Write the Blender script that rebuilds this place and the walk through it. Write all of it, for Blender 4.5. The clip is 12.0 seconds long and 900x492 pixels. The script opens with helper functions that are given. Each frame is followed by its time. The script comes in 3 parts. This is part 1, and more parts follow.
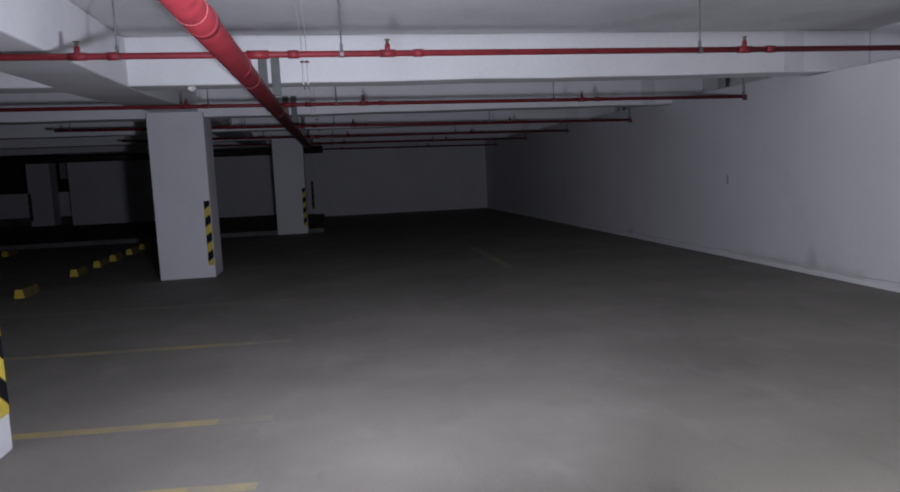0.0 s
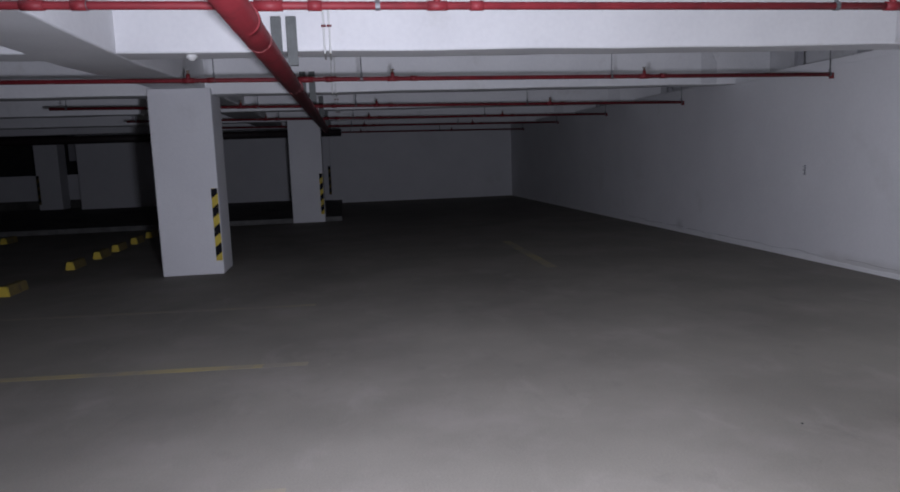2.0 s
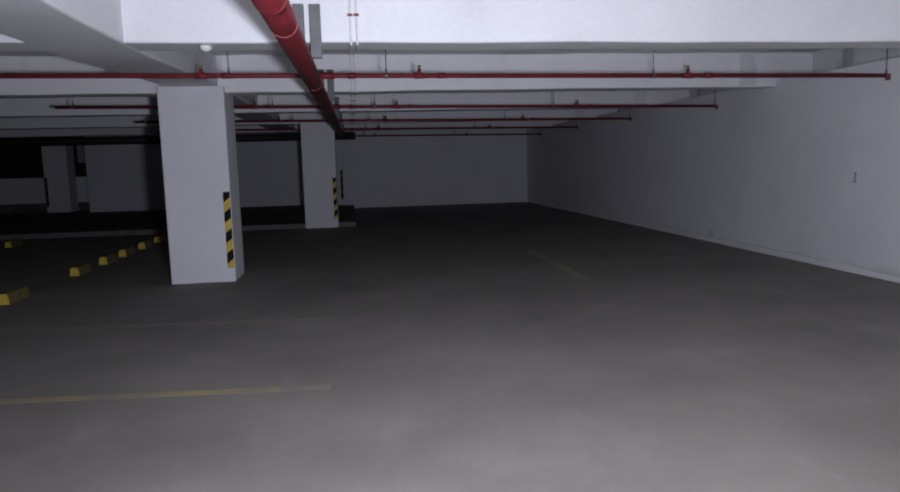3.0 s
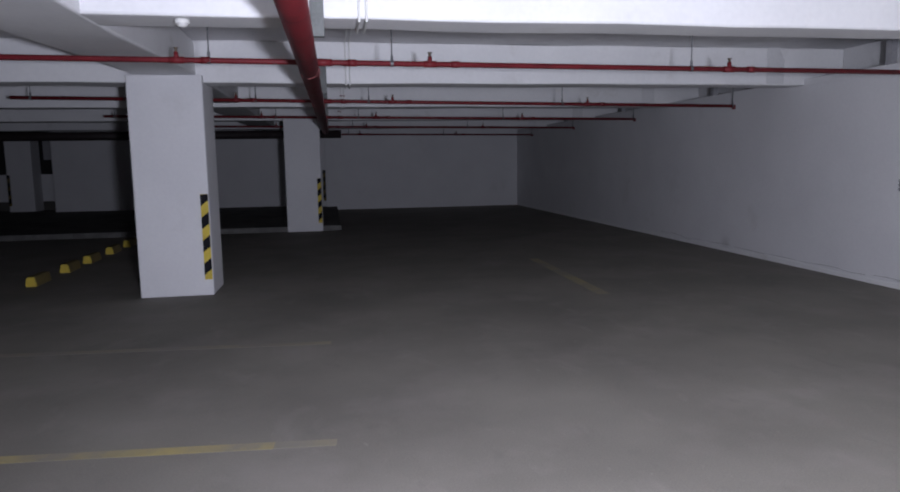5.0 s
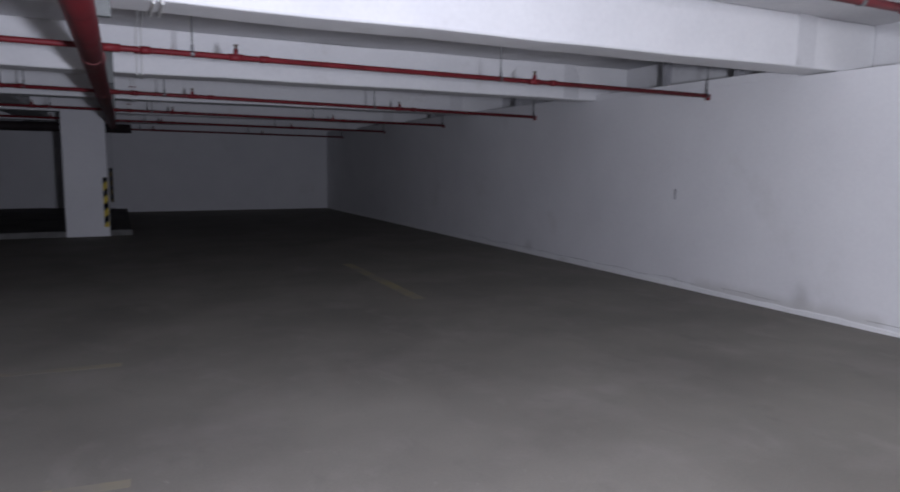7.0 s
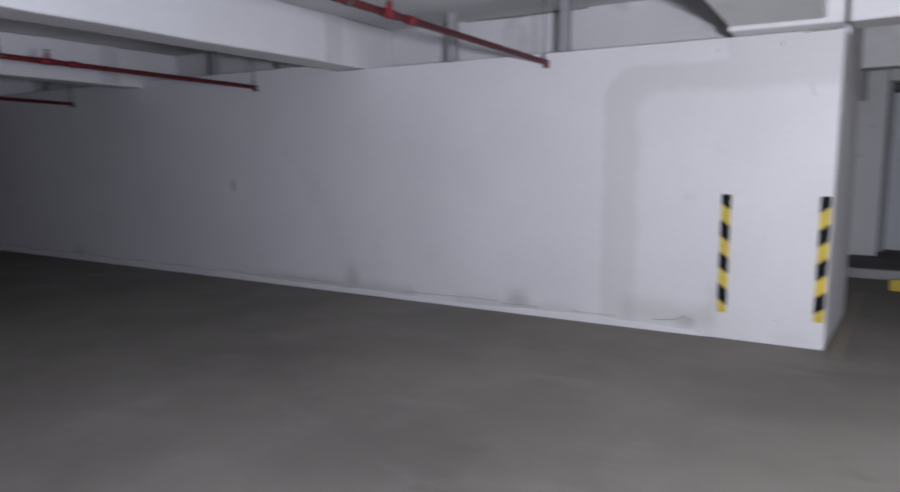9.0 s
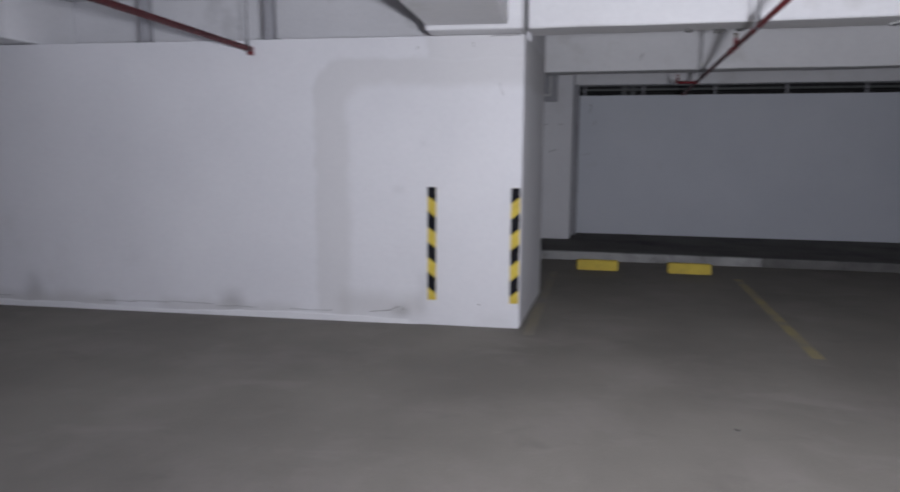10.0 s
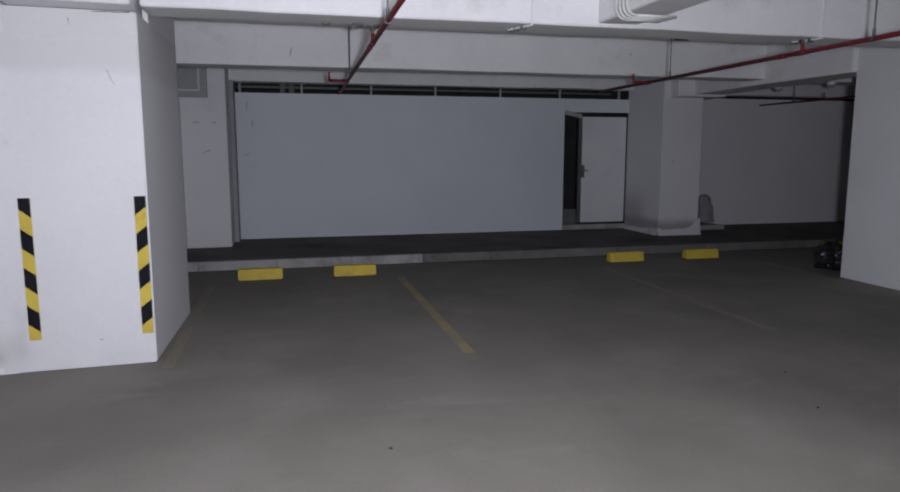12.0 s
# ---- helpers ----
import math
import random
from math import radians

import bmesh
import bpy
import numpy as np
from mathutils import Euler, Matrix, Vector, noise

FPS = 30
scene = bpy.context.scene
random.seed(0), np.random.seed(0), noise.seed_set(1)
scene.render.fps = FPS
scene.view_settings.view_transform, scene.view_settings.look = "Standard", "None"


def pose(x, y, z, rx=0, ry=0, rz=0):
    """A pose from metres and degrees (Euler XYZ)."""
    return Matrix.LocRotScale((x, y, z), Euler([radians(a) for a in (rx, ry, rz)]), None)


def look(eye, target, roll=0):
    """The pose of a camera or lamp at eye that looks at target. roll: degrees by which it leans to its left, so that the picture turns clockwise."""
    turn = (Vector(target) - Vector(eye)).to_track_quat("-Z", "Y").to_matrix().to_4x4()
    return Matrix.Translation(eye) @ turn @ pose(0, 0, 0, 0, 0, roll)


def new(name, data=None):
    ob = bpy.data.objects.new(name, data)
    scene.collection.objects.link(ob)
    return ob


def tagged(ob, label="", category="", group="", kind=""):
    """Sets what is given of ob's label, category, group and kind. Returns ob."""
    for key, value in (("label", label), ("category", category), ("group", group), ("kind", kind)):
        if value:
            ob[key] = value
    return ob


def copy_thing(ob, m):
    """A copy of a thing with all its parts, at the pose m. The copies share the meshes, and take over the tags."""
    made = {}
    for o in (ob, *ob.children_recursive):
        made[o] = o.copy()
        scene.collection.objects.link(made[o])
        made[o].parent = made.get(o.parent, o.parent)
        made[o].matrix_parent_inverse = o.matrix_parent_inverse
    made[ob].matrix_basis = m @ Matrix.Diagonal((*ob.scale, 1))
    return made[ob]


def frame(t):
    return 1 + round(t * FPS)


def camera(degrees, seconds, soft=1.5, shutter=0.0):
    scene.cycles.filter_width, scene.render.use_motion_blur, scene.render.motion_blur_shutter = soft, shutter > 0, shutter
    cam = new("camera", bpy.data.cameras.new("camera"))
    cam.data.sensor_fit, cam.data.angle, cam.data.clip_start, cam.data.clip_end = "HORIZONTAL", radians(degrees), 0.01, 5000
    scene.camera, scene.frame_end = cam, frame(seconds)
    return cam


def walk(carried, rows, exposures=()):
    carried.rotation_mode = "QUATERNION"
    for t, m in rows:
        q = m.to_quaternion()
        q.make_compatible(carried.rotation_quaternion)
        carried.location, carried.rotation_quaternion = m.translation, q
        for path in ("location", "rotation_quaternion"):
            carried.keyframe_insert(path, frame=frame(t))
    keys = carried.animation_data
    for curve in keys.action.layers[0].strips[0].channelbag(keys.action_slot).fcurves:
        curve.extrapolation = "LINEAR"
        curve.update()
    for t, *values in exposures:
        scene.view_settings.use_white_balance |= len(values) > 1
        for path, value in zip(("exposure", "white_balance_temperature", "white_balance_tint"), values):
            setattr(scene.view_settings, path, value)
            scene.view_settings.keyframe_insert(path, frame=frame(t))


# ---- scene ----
cam = camera(67.1, 12.0, 1.8, 0.6)
PATH = [
    (0, (0.187, 0.003, 1.554), (0.525, 1.962, 1.331), -2.5),
    (0.5, (0.192, 0.332, 1.57), (0.533, 2.289, 1.335), -2.5),
    (1, (0.149, 0.636, 1.558), (0.476, 2.594, 1.312), -2.3),
    (1.5, (0.101, 0.93, 1.57), (0.393, 2.891, 1.305), -2.4),
    (2, (0.102, 1.238, 1.59), (0.395, 3.199, 1.324), -2.0),
    (2.5, (0.056, 1.528, 1.568), (0.358, 3.489, 1.318), -1.5),
    (3, (-0.048, 1.808, 1.564), (0.225, 3.774, 1.316), -1.5),
    (3.5, (-0.116, 2.043, 1.572), (0.166, 4.007, 1.319), -1.3),
    (5.5, (-0.271, 2.918, 1.584), (0.141, 4.86, 1.343), -0.5),
    (6, (-0.276, 2.965, 1.605), (0.367, 4.842, 1.353), -0.1),
    (6.5, (-0.277, 2.973, 1.608), (0.473, 4.809, 1.353), 0.2),
    (8.5, (0.007, 2.929, 1.479), (1.51, 4.229, 1.254), 0.2),
    (9, (0.143, 2.827, 1.577), (1.851, 3.835, 1.316), -0.3),
    (9.5, (0.271, 2.712, 1.581), (2.134, 3.387, 1.308), -0.1),
    (10, (0.387, 2.596, 1.588), (2.34, 2.917, 1.303), 0.3),
    (10.5, (0.5, 2.487, 1.573), (2.477, 2.582, 1.286), -0.0),
    (11, (0.636, 2.41, 1.575), (2.603, 2.198, 1.277), 0.2),
    (11.5, (0.827, 2.366, 1.588), (2.741, 1.863, 1.297), -0.3),
    (12, (0.911, 2.27, 1.583), (2.805, 1.693, 1.302), 0.0),
]
walk(cam, [(t, look(e, a, r)) for t, e, a, r in PATH], exposures=[(0, -0.62), (0.5, -0.5), (1, -0.36), (1.5, -0.23), (2.5, 0.02), (3.5, 0.3), (5.5, 0.58), (6, 0.48), (6.5, 0.45), (8.5, -0.04), (9.5, -0.22), (10.5, -0.34), (11, -0.33), (12, -0.12)])

# ---- light ----
SUNLESS = bpy.data.worlds.new("dark_basement")
scene.world = SUNLESS
SUNLESS.use_nodes = True
SUNLESS.node_tree.nodes["Background"].inputs[0].default_value = (0.5, 0.55, 0.7, 1)
SUNLESS.node_tree.nodes["Background"].inputs[1].default_value = 0.01


def torch(place, yaw, up, watts, colour, spread):
    """The walker's torch, standing still where the walk turns: a small flat lamp that throws its light ahead."""
    data = bpy.data.lights.new("torch", "AREA")
    data.shape, data.size = "DISK", 0.2
    data.energy, data.color = watts, colour
    data.spread = math.radians(spread)
    ob = new("torch", data)
    ob.matrix_world = pose(*place, 90 + up, 0, yaw)
    return ob


torch((0.26, 2.1, 1.5), 0, 9, 156, (0.882, 0.907, 1.1), 155)
torch((0.15, 2.2, 1.66), -48, 8, 40, (0.885, 0.911, 1.008), 150)
torch((0.68, 2.12, 1.6), -109, 8, 172, (0.895, 0.906, 1.018), 155)


# ---- materials ----
def material(name, low, high, scale=3.0, grain=60.0, rough=0.7, bump=0.15, metal=0.0, stains=None, stain_scale=0.5, spec=0.5):
    """Two scales of colour variation, fine relief and, if asked, stains with a shape of their own."""
    m = bpy.data.materials.new(name)
    m.use_nodes = True
    n, l = m.node_tree.nodes, m.node_tree.links
    b = n["Principled BSDF"]
    geo = n.new("ShaderNodeNewGeometry")
    big, fine = n.new("ShaderNodeTexNoise"), n.new("ShaderNodeTexNoise")
    big.inputs["Scale"].default_value, big.inputs["Detail"].default_value = scale, 5
    fine.inputs["Scale"].default_value, fine.inputs["Detail"].default_value = grain, 3
    for t in (big, fine):
        l.new(geo.outputs["Position"], t.inputs["Vector"])
    both = n.new("ShaderNodeMath")
    both.operation = "MULTIPLY_ADD"
    both.inputs[1].default_value = 0.35
    l.new(fine.outputs["Fac"], both.inputs[0])
    part_big = n.new("ShaderNodeMath")
    part_big.operation = "MULTIPLY"
    part_big.inputs[1].default_value = 0.65
    l.new(big.outputs["Fac"], part_big.inputs[0])
    l.new(part_big.outputs[0], both.inputs[2])
    ramp = n.new("ShaderNodeValToRGB")
    ramp.color_ramp.elements[0].position, ramp.color_ramp.elements[1].position = 0.32, 0.68
    ramp.color_ramp.elements[0].color, ramp.color_ramp.elements[1].color = (*low, 1), (*high, 1)
    l.new(both.outputs[0], ramp.inputs[0])
    colour = ramp.outputs[0]
    if stains:
        spot = n.new("ShaderNodeTexNoise")
        spot.inputs["Scale"].default_value, spot.inputs["Detail"].default_value = stain_scale, 8
        spot.inputs["Roughness"].default_value = 0.62
        l.new(geo.outputs["Position"], spot.inputs["Vector"])
        cut = n.new("ShaderNodeValToRGB")
        cut.color_ramp.elements[0].position, cut.color_ramp.elements[1].position = stains[1], stains[2]
        l.new(spot.outputs["Fac"], cut.inputs[0])
        mix = n.new("ShaderNodeMix")
        mix.data_type = "RGBA"
        l.new(cut.outputs[0], mix.inputs["Factor"])
        l.new(colour, mix.inputs["A"])
        mix.inputs["B"].default_value = (*stains[0], 1)
        colour = mix.outputs["Result"]
    l.new(colour, b.inputs["Base Color"])
    b.inputs["Metallic"].default_value = metal
    b.inputs["Specular IOR Level"].default_value = spec
    r = n.new("ShaderNodeMapRange")
    r.inputs["To Min"].default_value, r.inputs["To Max"].default_value = rough - 0.08, min(1, rough + 0.08)
    l.new(big.outputs["Fac"], r.inputs["Value"])
    l.new(r.outputs[0], b.inputs["Roughness"])
    if bump:
        bp = n.new("ShaderNodeBump")
        bp.inputs["Strength"].default_value, bp.inputs["Distance"].default_value = bump, 0.004
        l.new(both.outputs[0], bp.inputs["Height"])
        l.new(bp.outputs[0], b.inputs["Normal"])
    return m


def soft_patches(base, name, colour, patches, arches=()):
    """Repainted areas and smudges of a wall: soft-edged fields (x0, x1, y0, y1, z0, z1, softness, strength) broken up by noise."""
    m = base.copy()
    m.name = name
    n, l = m.node_tree.nodes, m.node_tree.links
    b = n["Principled BSDF"]
    out = b.inputs["Base Color"].links[0].from_socket
    geo, t, sep = n.new("ShaderNodeNewGeometry"), n.new("ShaderNodeTexNoise"), n.new("ShaderNodeSeparateXYZ")
    t.inputs["Scale"].default_value, t.inputs["Detail"].default_value = 4.0, 6
    l.new(geo.outputs["Position"], t.inputs["Vector"])
    warp = n.new("ShaderNodeVectorMath")
    warp.operation = "MULTIPLY_ADD"
    warp.inputs[1].default_value = (0.12, 0.12, 0.12)
    l.new(t.outputs["Color"], warp.inputs[0])
    l.new(geo.outputs["Position"], warp.inputs[2])
    l.new(warp.outputs[0], sep.inputs[0])
    def math_node(op, a, b=None):
        k = n.new("ShaderNodeMath")
        k.operation = op
        for i, v in enumerate((a, b)):
            if v is None:
                continue
            if isinstance(v, (int, float)):
                k.inputs[i].default_value = v
            else:
                l.new(v, k.inputs[i])
        return k.outputs[0]

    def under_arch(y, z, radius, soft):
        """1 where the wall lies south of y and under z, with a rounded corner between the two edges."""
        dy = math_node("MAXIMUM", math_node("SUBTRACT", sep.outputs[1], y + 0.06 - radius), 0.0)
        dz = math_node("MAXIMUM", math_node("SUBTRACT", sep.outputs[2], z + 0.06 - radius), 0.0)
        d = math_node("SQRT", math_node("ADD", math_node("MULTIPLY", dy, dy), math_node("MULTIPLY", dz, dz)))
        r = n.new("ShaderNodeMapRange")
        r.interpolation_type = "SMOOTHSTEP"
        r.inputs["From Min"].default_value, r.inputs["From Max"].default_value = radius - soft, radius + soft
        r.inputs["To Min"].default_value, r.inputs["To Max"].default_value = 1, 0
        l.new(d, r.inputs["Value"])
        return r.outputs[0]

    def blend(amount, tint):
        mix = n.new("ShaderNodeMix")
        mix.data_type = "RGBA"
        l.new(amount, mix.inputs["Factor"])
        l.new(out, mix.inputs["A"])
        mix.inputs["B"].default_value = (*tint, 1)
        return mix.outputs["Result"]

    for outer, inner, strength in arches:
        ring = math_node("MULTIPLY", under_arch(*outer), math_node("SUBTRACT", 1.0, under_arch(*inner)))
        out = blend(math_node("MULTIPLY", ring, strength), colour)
    for tint, x0, x1, y0, y1, z0, z1, soft, strength in patches:
        value = None
        for axis, lo, hi in ((0, x0, x1), (1, y0, y1), (2, z0, z1)):
            for edge, sign in ((lo, 1), (hi, -1)):
                if edge is None:
                    continue
                r = n.new("ShaderNodeMapRange")
                r.interpolation_type = "SMOOTHSTEP"
                e = edge + 0.06
                r.inputs["From Min"].default_value, r.inputs["From Max"].default_value = e - soft, e + soft
                if sign < 0:
                    r.inputs["To Min"].default_value, r.inputs["To Max"].default_value = 1, 0
                l.new(sep.outputs[axis], r.inputs["Value"])
                if value is None:
                    value = r.outputs[0]
                else:
                    mul = n.new("ShaderNodeMath")
                    mul.operation = "MULTIPLY"
                    l.new(value, mul.inputs[0])
                    l.new(r.outputs[0], mul.inputs[1])
                    value = mul.outputs[0]
        out = blend(math_node("MULTIPLY", value, strength), tint or colour)
    l.new(out, b.inputs["Base Color"])
    return m


WHITE = material("white_wall_paint", (0.7, 0.7, 0.72), (0.765, 0.765, 0.78), 1.1, 30, 0.85, 0.1, stains=((0.62, 0.615, 0.61), 0.62, 0.85), stain_scale=0.9, spec=0.2)
BEAM = material("white_beam_paint", (0.72, 0.72, 0.73), (0.8, 0.8, 0.805), 1.4, 22, 0.85, 0.15, stains=((0.6, 0.59, 0.57), 0.58, 0.8), stain_scale=1.6, spec=0.2)
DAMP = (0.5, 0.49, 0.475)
SOOT = (0.3, 0.295, 0.29)
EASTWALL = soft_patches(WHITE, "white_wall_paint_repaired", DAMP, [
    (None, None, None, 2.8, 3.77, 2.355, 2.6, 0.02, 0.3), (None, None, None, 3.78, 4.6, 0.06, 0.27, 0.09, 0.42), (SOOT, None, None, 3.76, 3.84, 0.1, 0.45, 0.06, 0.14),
    (SOOT, None, None, 7.74, 7.84, 0.06, 0.24, 0.14, 0.7), (SOOT, None, None, 7.77, 7.81, 0.2, 0.36, 0.09, 0.35), (SOOT, None, None, 5.55, 5.75, 0.06, 0.22, 0.1, 0.5), (SOOT, None, None, 3.95, 4.1, 0.06, 0.16, 0.07, 0.5),
    (DAMP, None, None, 6.9, 9.3, 0.02, 0.14, 0.08, 0.6), (SOOT, None, None, 13.1, 13.3, 0.08, 0.2, 0.1, 0.4), (SOOT, None, None, 3.05, 3.3, 0.04, 0.11, 0.08, 0.16),
    (DAMP, None, None, 5.0, 6.4, 0.02, 0.12, 0.08, 0.5), (SOOT, None, None, 4.0, 4.06, 1.19, 1.24, 0.05, 0.2), (SOOT, None, None, 3.8, 3.82, 1.63, 1.66, 0.03, 0.25)],
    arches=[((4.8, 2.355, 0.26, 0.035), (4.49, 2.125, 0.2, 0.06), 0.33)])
GRIMY = soft_patches(WHITE, "white_paint_grimy_foot", SOOT, [
    (None, None, None, None, None, 0.16, 0.36, 0.09, 0.8), (None, 11.6, 12.5, None, None, 0.0, 0.75, 0.3, 0.55)])
SLAB = material("ceiling_paint", (0.62, 0.615, 0.63), (0.74, 0.735, 0.745), 1.2, 25, 0.9, 0.4, stains=((0.52, 0.515, 0.52), 0.55, 0.75), stain_scale=0.9, spec=0.1)
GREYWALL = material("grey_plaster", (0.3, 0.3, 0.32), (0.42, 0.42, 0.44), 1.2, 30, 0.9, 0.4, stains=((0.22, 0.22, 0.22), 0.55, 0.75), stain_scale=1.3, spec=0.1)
UPPER = material("pale_grey_plaster", (0.62, 0.62, 0.63), (0.72, 0.72, 0.73), 1.2, 30, 0.9, 0.4, stains=((0.4, 0.4, 0.4), 0.55, 0.75), stain_scale=1.3, spec=0.1)
FLOOR = material("trowelled_concrete", (0.159, 0.149, 0.13), (0.244, 0.229, 0.201), 0.8, 90, 0.78, 0.3, stains=((0.263, 0.242, 0.222), 0.5, 0.9), stain_scale=1.1, spec=0.25)
WALKWAY = material("dark_walkway_concrete", (0.09, 0.086, 0.08), (0.15, 0.145, 0.135), 1.4, 70, 0.85, 0.3, stains=((0.06, 0.058, 0.055), 0.5, 0.7), stain_scale=1.1, spec=0.2)
KERB = material("kerb_concrete", (0.3, 0.3, 0.3), (0.44, 0.44, 0.43), 4, 60, 0.85, 0.4, stains=((0.2, 0.2, 0.19), 0.5, 0.7), stain_scale=3, spec=0.2)
KERB_DIRTY = material("dirty_kerb_concrete", (0.12, 0.118, 0.115), (0.21, 0.207, 0.2), 4, 60, 0.85, 0.4, stains=((0.11, 0.11, 0.105), 0.5, 0.7), stain_scale=3, spec=0.2)
YELLOW = material("yellow_paint", (0.55, 0.41, 0.05), (0.7, 0.54, 0.075), 5, 60, 0.7, 0.15, stains=((0.44, 0.33, 0.06), 0.55, 0.8), stain_scale=9)
# Darker yellow: grime, plus dimness of turned-away faces and far strips painted in.
YELLOW_SHADED_GRIMY = material("shaded_grimy_yellow_paint", (0.12, 0.09, 0.035), (0.27, 0.2, 0.05), 7, 60, 0.85, 0.2, stains=((0.09, 0.075, 0.045), 0.45, 0.7), stain_scale=7)
BLACK = material("black_paint", (0.006, 0.006, 0.009), (0.014, 0.014, 0.018), 5, 60, 0.7, 0.1, spec=0.12)
RED = material("red_pipe_paint", (0.135, 0.013, 0.018), (0.195, 0.02, 0.026), 6, 40, 0.55, 0.1, stains=((0.08, 0.009, 0.012), 0.52, 0.75), stain_scale=5, spec=0.3)
RING = material("pale_red_joint_ring", (0.3, 0.07, 0.07), (0.4, 0.1, 0.1), 9, 60, 0.6, 0.1)
DARKPIPE = material("dark_iron_pipe", (0.014, 0.01, 0.011), (0.03, 0.021, 0.022), 6, 40, 0.6, 0.1)
STEEL = material("galvanised_steel", (0.11, 0.113, 0.118), (0.18, 0.184, 0.19), 12, 80, 0.5, 0.1, metal=0.6)
GREY = material("grey_steel_paint", (0.095, 0.103, 0.1), (0.15, 0.16, 0.155), 8, 60, 0.6, 0.1)
# Darkness of unlit spaces painted on as near-black; the floor crumbs share it.
DARK = material("dark_void_shade_and_rubble", (0.02, 0.02, 0.022), (0.045, 0.045, 0.045), 3, 30, 0.9, 0.2)
PLASTIC = material("white_plastic", (0.62, 0.62, 0.6), (0.72, 0.72, 0.7), 6, 80, 0.45, 0.03)
DOORPAINT = material("white_door_paint", (0.66, 0.67, 0.69), (0.75, 0.76, 0.77), 2, 50, 0.5, 0.05)
PANEL = material("white_partition_panel", (0.61, 0.64, 0.69), (0.69, 0.715, 0.76), 0.8, 40, 0.6, 0.04, stains=((0.52, 0.52, 0.52), 0.62, 0.85), stain_scale=1.2)
BRASS = material("worn_brass", (0.1, 0.075, 0.055), (0.17, 0.13, 0.09), 20, 90, 0.4, 0.05, metal=0.8)
BAG = material("black_bin_liner", (0.008, 0.008, 0.009), (0.02, 0.02, 0.022), 9, 60, 0.32, 0.2)
GRIME = material("grime", (0.2, 0.195, 0.19), (0.3, 0.29, 0.285), 6, 60, 0.95, 0.2, spec=0.1)


def masked(name, base, amount, scale, low=0.35, high=0.65):
    """Worn paint: base shows the floor's concrete through where it is rubbed away."""
    m = base.copy()
    m.name = name
    n, l = m.node_tree.nodes, m.node_tree.links
    b = n["Principled BSDF"]
    was = b.inputs["Base Color"].links[0].from_socket
    geo, t, cut, mix = n.new("ShaderNodeNewGeometry"), n.new("ShaderNodeTexNoise"), n.new("ShaderNodeMapRange"), n.new("ShaderNodeMix")
    t.inputs["Scale"].default_value, t.inputs["Detail"].default_value, t.inputs["Roughness"].default_value = scale, 8, 0.7
    l.new(geo.outputs["Position"], t.inputs["Vector"])
    cut.inputs["From Min"].default_value, cut.inputs["From Max"].default_value = low, high
    cut.inputs["To Min"].default_value, cut.inputs["To Max"].default_value = amount[0], amount[1]
    l.new(t.outputs["Fac"], cut.inputs["Value"])
    mix.data_type = "RGBA"
    l.new(cut.outputs[0], mix.inputs["Factor"])
    l.new(was, mix.inputs["A"])
    mix.inputs["B"].default_value = (0.196, 0.186, 0.168, 1)
    l.new(mix.outputs["Result"], b.inputs["Base Color"])
    return m


LINE_WORN = masked("worn_yellow_line", YELLOW, (0.86, 1.0), 2.2)
LINE_MID = masked("half_worn_yellow_line", YELLOW, (0.7, 0.98), 2.2)
LINE_FRESH = masked("yellow_line", YELLOW, (0.56, 0.93), 2.0, 0.36, 0.64)


def scuffed(m, scale, low, high, strength, colour):
    """Small irregular patches of dust or wear laid over a surface, a little longer one way than the other."""
    n, l = m.node_tree.nodes, m.node_tree.links
    b = n["Principled BSDF"]
    was = b.inputs["Base Color"].links[0].from_socket
    geo, stretch, t, cut, mix = n.new("ShaderNodeNewGeometry"), n.new("ShaderNodeVectorMath"), n.new("ShaderNodeTexNoise"), n.new("ShaderNodeMapRange"), n.new("ShaderNodeMix")
    stretch.operation = "MULTIPLY"
    stretch.inputs[1].default_value = (1.0, 0.55, 1.0)
    l.new(geo.outputs["Position"], stretch.inputs[0])
    l.new(stretch.outputs[0], t.inputs["Vector"])
    t.inputs["Scale"].default_value, t.inputs["Detail"].default_value, t.inputs["Roughness"].default_value, t.inputs["Distortion"].default_value = scale, 7, 0.6, 0.5
    cut.inputs["From Min"].default_value, cut.inputs["From Max"].default_value = low, high
    cut.inputs["To Min"].default_value, cut.inputs["To Max"].default_value = 0, strength
    l.new(t.outputs["Fac"], cut.inputs["Value"])
    mix.data_type = "RGBA"
    l.new(cut.outputs[0], mix.inputs["Factor"])
    l.new(was, mix.inputs["A"])
    mix.inputs["B"].default_value = (*colour, 1)
    l.new(mix.outputs["Result"], b.inputs["Base Color"])


scuffed(FLOOR, 2.6, 0.57, 0.78, 0.3, (0.335, 0.31, 0.29))
scuffed(FLOOR, 4.2, 0.6, 0.78, 0.3, (0.115, 0.104, 0.095))
scuffed(FLOOR, 22.0, 0.66, 0.74, 0.35, (0.31, 0.295, 0.27))


